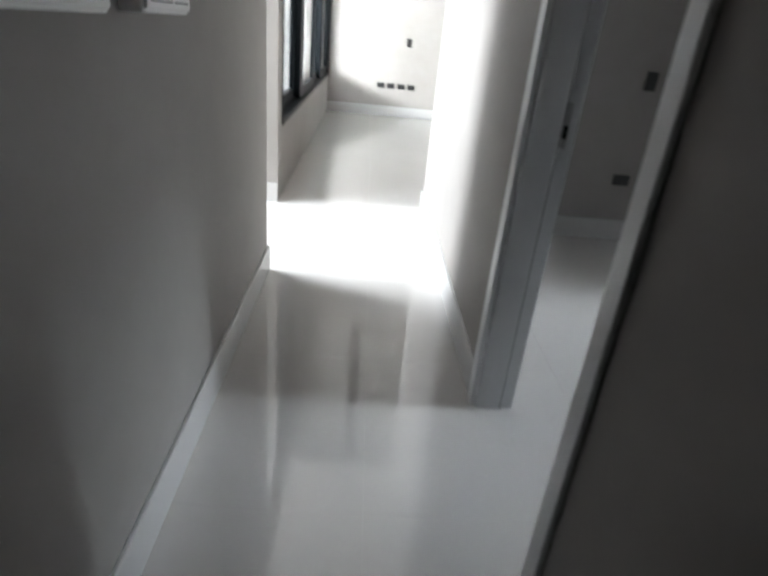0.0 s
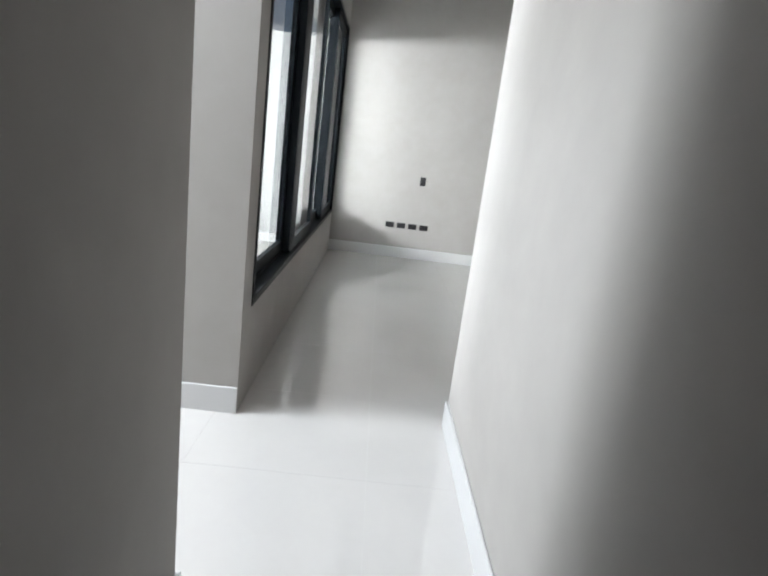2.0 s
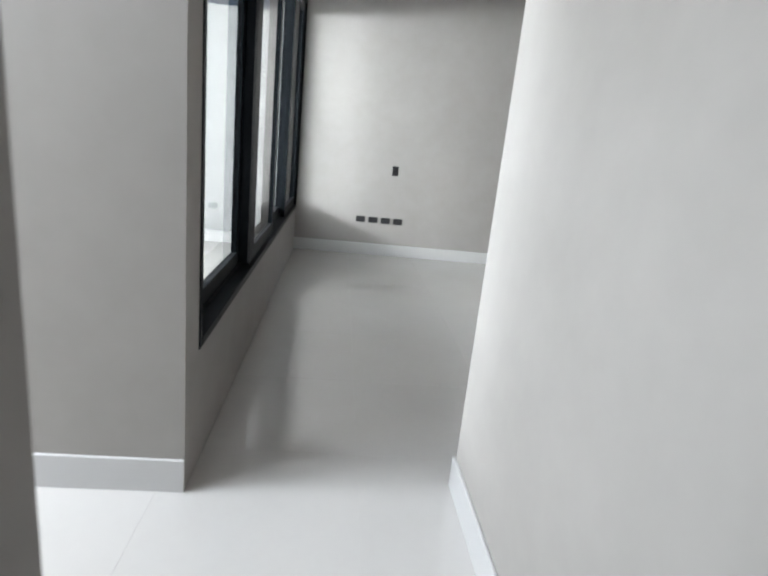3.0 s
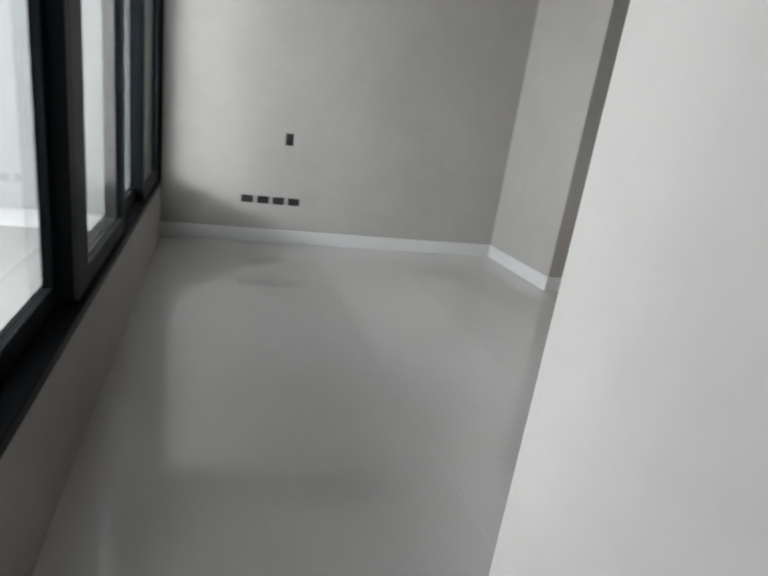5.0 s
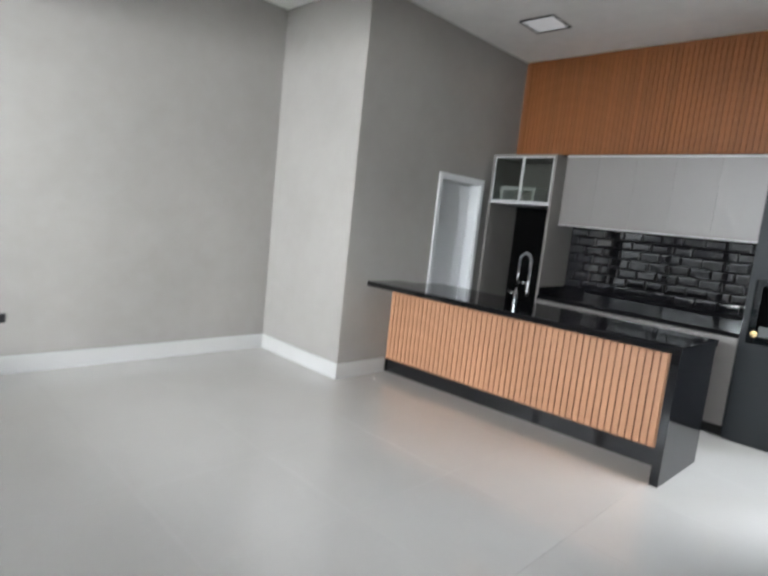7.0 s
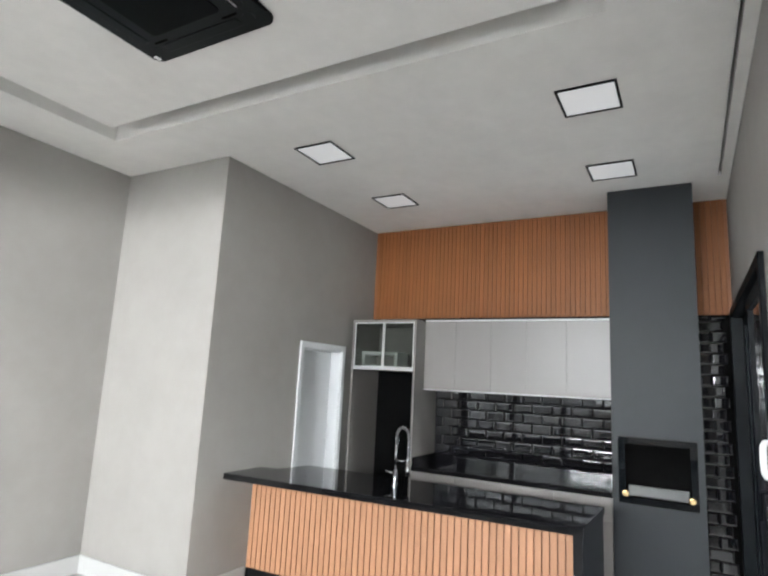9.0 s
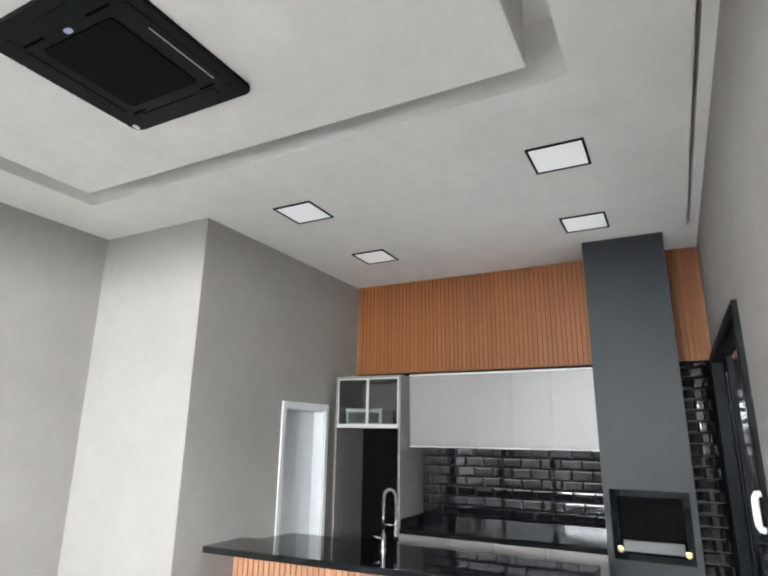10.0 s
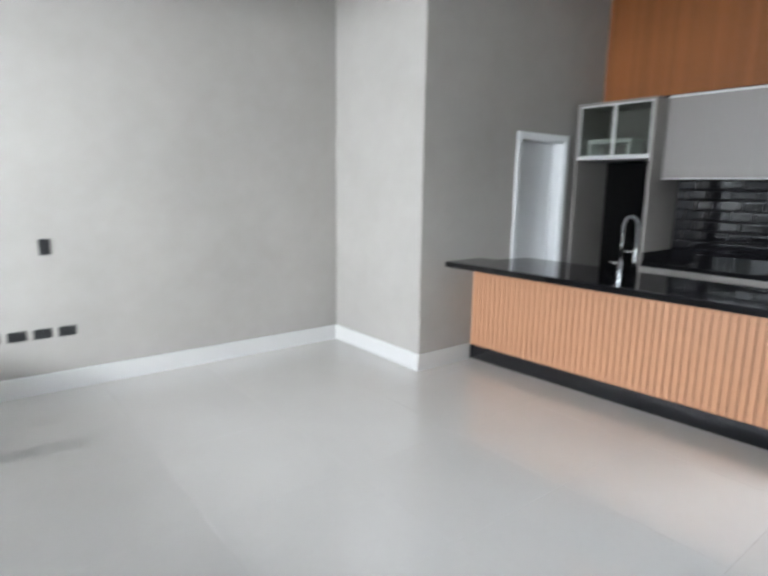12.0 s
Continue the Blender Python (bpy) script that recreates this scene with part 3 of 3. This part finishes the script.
# ---------------------------------------------------------------- kitchen
def peninsula():
    t = thing("kitchen_island", (3.6, 2.4, 0), "peninsula counter clad in light wood slats on black base", "kitchen island")
    skew, top, y0, y1 = 0.053, 0.917, 1.0365, YG - 0.002

    def line(x, y):
        """Plan place on a line that starts x from the window side at the wall and runs along the counter."""
        return (x + skew * (YG - y), y)

    def strip(xa, xb, ya, yb, za, zb, bevel=0.0):
        return prism([line(xa, yb), line(xa, ya), line(xb, ya), line(xb, yb)], za, zb, bevel)

    part("body", strip(3.398, 3.72, y0, y1, 0.0, top), WOODDK, t, "dark carcass behind the slats")
    part("plinth", strip(3.385, 3.3975, y0, y1, 0.0, 0.137, 0.002), STONE, t, "black stone plinth")
    xa, xb = line(3.022, 1.0)[0], 3.93
    part("end_panel", prism([(xa, 0.978), (xb, 0.958), (xb, 1.016), (xa, 1.036)], 0.0, top, bevel=0.002), STONE, t, "polished black granite end panel")
    pitch = 0.0525
    w, z0 = pitch * 0.84, 0.139
    me = mesh_of("slat", box(-0.016, -w / 2, -(top - z0) / 2, 0, w / 2, (top - z0 - 0.002) / 2, bevel=0.0015, seg=1), WOOD)
    for k in range(int((y1 - y0) / pitch)):
        x, y = line(3.3975 + random.uniform(-0.0005, 0.0005), y1 - 0.001 - w / 2 - pitch * k)
        ob = new("slat", me)
        ob.location = Vector((x, y, (top + z0) / 2)) - ORIGIN[t.name]
        ob.rotation_euler = (0, 0, math.atan(skew))
        ob.parent = t
    for k in range(4):
        ya = y0 + 0.02 + k * 0.685
        d = part("door", strip(3.7205, 3.738, ya, ya + 0.68, 0.12, 0.90, 0.002), LAMI, t)
        part("handle", strip(3.738, 3.752, ya + 0.04, ya + 0.64, 0.872, 0.882, 0.002), STEEL, d)
    t = thing("worktop", (3.5, 2.4, top), "polished black granite worktop overhanging the slatted counter", "worktop")
    outline = [(xa - 0.012, 0.972), (3.94, 0.95), (3.88, 3.58), (3.50, 3.64), (3.47, y1), (3.01, y1)]
    part("slab", prism(outline, top + 0.001, 0.968, bevel=0.003), STONE, t)


peninsula()


def faucet():
    x, y, z = 3.60, 2.505, 0.968
    t = thing("faucet", (x, y, z), "tall chrome spring faucet on black worktop", "faucet")
    part("base", tube([(x, y, z), (x, y, z + 0.012), (x, y, z + 0.014), (x, y, z + 0.12)], [0.027, 0.027, 0.019, 0.018], 20), CHROME, t, smooth=False)
    part("pole", tube([(x, y, z + 0.12), (x, y, z + 0.33)], 0.009), CHROME, t, smooth=True)
    part("lever", tube([(x, y + 0.015, z + 0.085), (x, y + 0.05, z + 0.09), (x - 0.01, y + 0.085, z + 0.10)], [0.012, 0.009, 0.006]), CHROME, t, smooth=True)
    arch = [(x, y, z + 0.31)]
    arch += [(x, y - 0.055 + 0.055 * math.cos(a), z + 0.385 + 0.07 * math.sin(a)) for a in [math.pi * k / 14 for k in range(15)]]
    arch += [(x, y - 0.112, z + 0.32), (x, y - 0.112, z + 0.22)]
    part("hose", tube(arch, 0.006), SLOTGREY, t, "dark hose inside the spring", True)
    dense = []
    for a, b in zip(arch, arch[1:]):
        a, b = Vector(a), Vector(b)
        m = max(1, int((b - a).length / 0.0045))
        dense += [a.lerp(b, k / m) for k in range(m)]
    coil = []
    for i in range(len(dense) - 1):
        d = (dense[i + 1] - dense[i]).normalized()
        n1 = Vector((1, 0, 0))
        n2 = d.cross(n1)
        for s in range(3):
            ang = 2 * math.pi * (i / 3.6 + s / 10.8)
            coil.append(dense[i].lerp(dense[i + 1], s / 3) + 0.0125 * (math.cos(ang) * n1 + math.sin(ang) * n2))
    part("spring", tube(coil, 0.0031, 5), CHROME, t, "chrome coil spring", True)
    part("spray_head", tube([(x, y - 0.112, z + 0.225), (x, y - 0.112, z + 0.20), (x, y - 0.112, z + 0.12), (x, y - 0.112, z + 0.08)], [0.013, 0.015, 0.016, 0.021], 16), CHROME, t, smooth=True)
    part("bracket", tube([(x, y, z + 0.19), (x, y - 0.095, z + 0.19)], 0.006), CHROME, t, smooth=True)


faucet()


def tall_unit():
    x0, y0, y1, zt = 4.77, 2.93, 3.735, 2.47
    t = thing("fridge_cabinet", (5.07, 3.33, 0), "tall light grey cabinet frame around an empty fridge niche", "cabinet")
    part("side_panel", box(x0, y0, 0.0, XK - 0.002, y0 + 0.025, zt, bevel=0.0015, seg=1), LAMI, t)
    part("side_panel", box(x0, y1 - 0.025, 0.0, XK - 0.002, y1, zt, bevel=0.0015, seg=1), LAMI, t)
    part("top_panel", box(x0, y0 + 0.025, zt - 0.025, XK - 0.002, y1 - 0.025, zt, bevel=0.0015, seg=1), LAMI, t)
    part("shelf", box(x0, y0 + 0.025, 1.915, XK - 0.002, y1 - 0.025, 1.94, bevel=0.0015, seg=1), LAMIW, t)
    part("back", box(XK - 0.03, y0 + 0.025, 1.94, XK - 0.012, y1 - 0.025, zt - 0.025), LAMI, t)
    ym = (y0 + y1) / 2
    for a, b in ((y0 + 0.026, ym - 0.002), (ym + 0.002, y1 - 0.026)):
        d = part("glass_door", frame_bars("x", x0 + 0.004, x0 + 0.022, a, b, 1.943, zt - 0.027, 0.012, bevel=0.001), LAMIW, t)
        part("pane", box(x0 + 0.010, a + 0.011, 1.954, x0 + 0.016, b - 0.011, zt - 0.038), GREYGLASS, d, "grey tinted glass").visible_shadow = False
        part("pull", box(x0 - 0.008, (a + b) / 2 - 0.06, 1.944, x0 + 0.003, (a + b) / 2 + 0.06, 1.951, bevel=0.001), STEEL, d)


def open_box():
    t = thing("box", (5.05, 3.43, 1.94), "open-fronted white box on the shelf behind grey glass", "box")
    xa, xb, ya, yb, z0, z1 = 4.93, 5.2, 3.23, 3.695, 1.9405, 2.125
    part("side", box(xa, ya, z0, xb, ya + 0.04, z1 - 0.04, bevel=0.003), CARTON, t)
    part("side", box(xa, yb - 0.04, z0, xb, yb, z1 - 0.04, bevel=0.003), CARTON, t)
    part("top", box(xa, ya, z1 - 0.0395, xb, yb, z1, bevel=0.003), CARTON, t)
    part("bottom", box(xa + 0.01, ya + 0.0405, z0, xb, yb - 0.0405, z0 + 0.03, bevel=0.003), CARTON, t)
    part("back", box(xb - 0.02, ya + 0.0405, z0 + 0.0305, xb - 0.002, yb - 0.0405, z1 - 0.04), LAMI, t)


def upper_cabinets():
    ys = [2.928, 2.563, 2.172, 1.80, 1.41, 1.004]
    z0, z1 = 1.735, 2.487
    for k, (b, a) in enumerate(zip(ys, ys[1:])):
        t = thing("wall_cabinet", (5.19, (a + b) / 2, z0), "closed light grey wall cabinet above black tiles", "wall cabinet", "wall cabinets over the back worktop")
        part("body", box(5.022, a + 0.001, z0, XK - 0.03, b - 0.001, z1), LAMI, t)
        part("door", box(5.0, a + 0.0007, z0 + 0.012, 5.0205, b - 0.0007, z1 - 0.016, bevel=0.0009, seg=1), LAMI, t)
        part("grip_rail", box(4.992, a, z0 - 0.012, 5.022, b, z0 - 0.0005, bevel=0.002, seg=1), LAMIW, t, "pale grip rail under the door")
        part("cornice", box(4.996, a, z1 - 0.014, 5.0215, b, z1 + 0.004, bevel=0.002, seg=1), LAMIW, t)


def base_cabinets():
    ys = [2.928, 2.45, 1.97, 1.49, 0.992]
    for b, a in zip(ys, ys[1:]):
        t = thing("base_cabinet", (5.07, (a + b) / 2, 0), "closed light grey base cabinet on a black plinth", "base cabinet", "base cabinets along the back wall")
        part("body", box(4.80, a + 0.001, 0.10, XK - 0.012, b - 0.001, 0.895), LAMI, t)
        part("plinth", box(4.83, a + 0.001, 0.0, 5.2, b - 0.001, 0.0995), STONE, t, "black plinth")
        part("drawer_front", box(4.78, a + 0.0015, 0.70, 4.7995, b - 0.0015, 0.892, bevel=0.0015, seg=1), LAMI, t)
        part("door", box(4.78, a + 0.0015, 0.104, 4.7995, b - 0.0015, 0.697, bevel=0.0015, seg=1), LAMI, t)
    t = thing("worktop", (5.07, 2.0, 0.897), "polished black granite back worktop with upstand", "worktop")
    part("slab", box(4.755, 0.99, 0.897, XK - 0.012, 2.928, 0.94, bevel=0.003), STONE, t)
    part("upstand", box(XK - 0.0335, 0.99, 0.9405, XK - 0.013, 2.907, 1.03, bevel=0.002), STONE, t)
    part("side_upstand", box(4.78, 2.908, 0.9405, XK - 0.013, 2.928, 1.03, bevel=0.002), STONE, t)


def barbecue():
    x0, ya, yb = 4.772, 0.287, 0.988
    oy0, oy1, oz0, oz1 = 0.335, 0.938, 0.875, 1.425
    t = thing("barbecue", (5.07, 0.65, 0), "graphite barbecue column to the ceiling with dark glass front", "barbecue")
    part("casing", wall_mesh("x", x0, x0 + 0.02, ya, yb, 0.0, H - 0.001, [(oy0 + 0.03, oy1 - 0.03, oz0 + 0.03, oz1 - 0.03)]), HOOD, t)
    part("side_panel", box(x0 + 0.0205, ya, 0.0, XK - 0.036, ya + 0.02, H - 0.001), HOOD, t)
    part("side_panel", box(x0 + 0.0205, yb - 0.02, 0.0, XK - 0.036, yb, H - 0.001), HOOD, t)
    part("firebox", box(x0 + 0.10, ya + 0.021, oz0 - 0.1, XK - 0.04, yb - 0.021, oz1 + 0.1), HOLLOWBLACK, t)
    part("front_frame", frame_bars("x", x0 - 0.016, x0 - 0.0005, oy0, oy1, oz0, oz1, 0.055), DARKGLASS, t, "glossy black front frame")
    part("handle", box(x0 - 0.052, 0.405, 0.948, x0 - 0.03, 0.858, 1.036, bevel=0.008), BARGREY, t, "dull grey handle board")
    for y in (0.385, 0.878):
        part("handle_end", tube([(x0 - 0.078, y, 0.965), (x0 - 0.076, y, 0.965), (x0 - 0.040, y, 0.965), (x0 - 0.036, y, 0.965)], [0.018, 0.026, 0.026, 0.02], 18), GOLD, t, "brass handle end")
        part("handle_post", tube([(x0 - 0.04, y, 0.965), (x0 - 0.016, y, 0.965)], 0.012), GOLD, t)


tall_unit()
open_box()
upper_cabinets()
base_cabinets()
barbecue()


def courtyard_lamp():
    x, y, z = -3.32, 6.08, 1.81
    t = thing("wall_lamp", (x, y, z), "small grey box wall lamp on the courtyard wall", "wall lamp")
    part("body", box(x - 0.06, y - 0.10, z - 0.08, x + 0.06, y - 0.001, z + 0.08, bevel=0.006), SLOTGREY, t)
    part("lens", box(x - 0.04, y - 0.085, z - 0.084, x + 0.04, y - 0.02, z - 0.079), PLASTIC, t)


courtyard_lamp()


def dry_leaf(x, y, turn, size):
    t = thing("fallen_leaf", (x, y, -0.03), "small curled dry brown leaf on the pale paving", "leaf", "leaves on the paving")
    bm = bmesh.new()
    rows = []
    for i in range(7):
        u = i / 6
        w = size * 0.32 * math.sin(math.pi * min(0.97, u * 0.94 + 0.03))
        rows.append([bm.verts.new((size * (u - 0.5), w * v, size * (0.10 + 0.35 * (u - 0.5) ** 2) + 0.5 * abs(w * v))) for v in (-1, 0, 1)])
    for a, b in zip(rows, rows[1:]):
        for k in range(2):
            bm.faces.new((a[k], a[k + 1], b[k + 1], b[k]))
    bmesh.ops.solidify(bm, geom=bm.faces[:], thickness=0.0015)
    bmesh.ops.rotate(bm, verts=bm.verts, matrix=Matrix.Rotation(turn, 3, "Z"))
    low = min(v.co.z for v in bm.verts)
    bmesh.ops.translate(bm, verts=bm.verts, vec=(x, y, -0.03 - low + 0.0005))
    part("blade", bm, LEAF, t, smooth=True)
    tip = Vector((math.cos(turn), math.sin(turn), 0)) * size
    part("stalk", tube([(x + tip.x * 0.5, y + tip.y * 0.5, -0.026), (x + tip.x * 0.8, y + tip.y * 0.8, -0.027)], 0.0018, 6), LEAF, t)


for leaf in ((-2.30, 5.16, 0.4, 0.09), (-2.11, 4.63, 2.2, 0.10), (-2.69, 4.20, 1.1, 0.08)):
    dry_leaf(*leaf)


# ---------------------------------------------------------------- repeated pieces: floor tiles, wall tiles, wall slats
def piece_mesh(name, bm, mat):
    return mesh_of(name, bm, mat)


def lay_tiles():
    size, gap = 0.845, 0.0006
    x_ref, y_ref = -0.436, -0.62
    shared = {}
    for i in range(-5, 8):
        for j in range(-8, 8):
            x0, x1 = x_ref + i * size + gap / 2, x_ref + (i + 1) * size - gap / 2
            y0, y1 = y_ref + j * size + gap / 2, y_ref + (j + 1) * size - gap / 2
            x0, x1, y0, y1 = max(x0, -4.0), min(x1, XK), max(y0, -6.2), min(y1, YF)
            if x1 - x0 < 0.03 or y1 - y0 < 0.03 or x0 >= 2.95 and y1 <= 0 or x1 <= XL - 0.16 and y1 <= YL - 0.1 or x1 < XW - 0.18 and y0 > 0:
                continue
            k = (round(x1 - x0, 3), round(y1 - y0, 3))
            if k not in shared:
                shared[k] = piece_mesh("floor_tile", box(-k[0] / 2, -k[1] / 2, -0.006, k[0] / 2, k[1] / 2, 0.0), TILE)
            ob = new("floor_tile", shared[k])
            ob.location = ((x0 + x1) / 2, (y0 + y1) / 2, 0)
            ob.rotation_euler = (random.uniform(-6e-5, 6e-5), random.uniform(-6e-5, 6e-5), 0)
            ob.parent = floor


def bevel_tile_mesh(w, h, d=0.007, edge=0.009):
    bm = bmesh.new()
    lo = [bm.verts.new((0, y, z)) for y, z in ((-w / 2, -h / 2), (w / 2, -h / 2), (w / 2, h / 2), (-w / 2, h / 2))]
    e = min(edge, w / 2.5)
    mid = [bm.verts.new((-0.003, v.co.y, v.co.z)) for v in lo]
    hi = [bm.verts.new((-d, v.co.y - math.copysign(e, v.co.y), v.co.z - math.copysign(min(edge, h / 2.5), v.co.z))) for v in lo]
    e2, z2 = min(0.018, w / 2.2), min(0.018, h / 2.2)
    top = [bm.verts.new((-d - 0.0009, v.co.y - math.copysign(e2, v.co.y), v.co.z - math.copysign(z2, v.co.z))) for v in lo]
    for a, b in ((lo, mid), (mid, hi), (hi, top)):
        for k in range(4):
            bm.faces.new((a[k], a[(k + 1) % 4], b[(k + 1) % 4], b[k]))
    bm.faces.new(top)
    bmesh.ops.recalc_face_normals(bm, faces=bm.faces)
    return piece_mesh("wall_tile", bm, BLKTILE)


def clad_kitchen():
    w, h, g = 0.20, 0.10, 0.003
    shared = {}
    for zone in ((0.055, 0.285, 0.0, 2.55), (0.98, 2.93, 1.03, 1.74)):
        ya, yb, za, zb = zone
        row = 0
        z = za
        while z < zb - 0.02:
            z1 = min(z + h, zb)
            y = yb + (w / 2 if row % 2 else 0)
            while y > ya + 0.012:
                y0, y1 = max(y - w, ya), min(y, yb)
                if y1 - y0 > 0.03:
                    k = (round(y1 - y0 - g, 3), round(z1 - z - g, 3))
                    if k not in shared:
                        shared[k] = bevel_tile_mesh(*k)
                    ob = new("wall_tile", shared[k])
                    ob.location = (XK - 0.001, (y0 + y1) / 2, (z + z1) / 2)
                    ob.rotation_euler = (0, random.uniform(-0.004, 0.004), random.uniform(-0.004, 0.004))
                    ob.parent = wall_kitchen
                y -= w
            z = z1
            row += 1
    back = new("slat_backing", piece_mesh("slat_backing", box(XK - 0.012, 0.0, 2.555, XK - 0.002, YG, H), WOODBK))
    back.parent = wall_kitchen
    pitch = 0.050
    slat = piece_mesh("wall_slat", box(-0.014, -0.0235, -(H - 2.556) / 2, 0, 0.0235, (H - 2.556) / 2, bevel=0.004, seg=2), WOODWALL)
    n = int((YG - 0.03) / pitch)
    for i in range(n):
        ob = new("wall_slat", slat)
        ob.location = (XK - 0.012 + random.uniform(-0.0006, 0.0006), 0.03 + pitch * (i + 0.5), (H + 2.556) / 2 - 0.001)
        ob.parent = wall_kitchen


lay_tiles()
clad_kitchen()
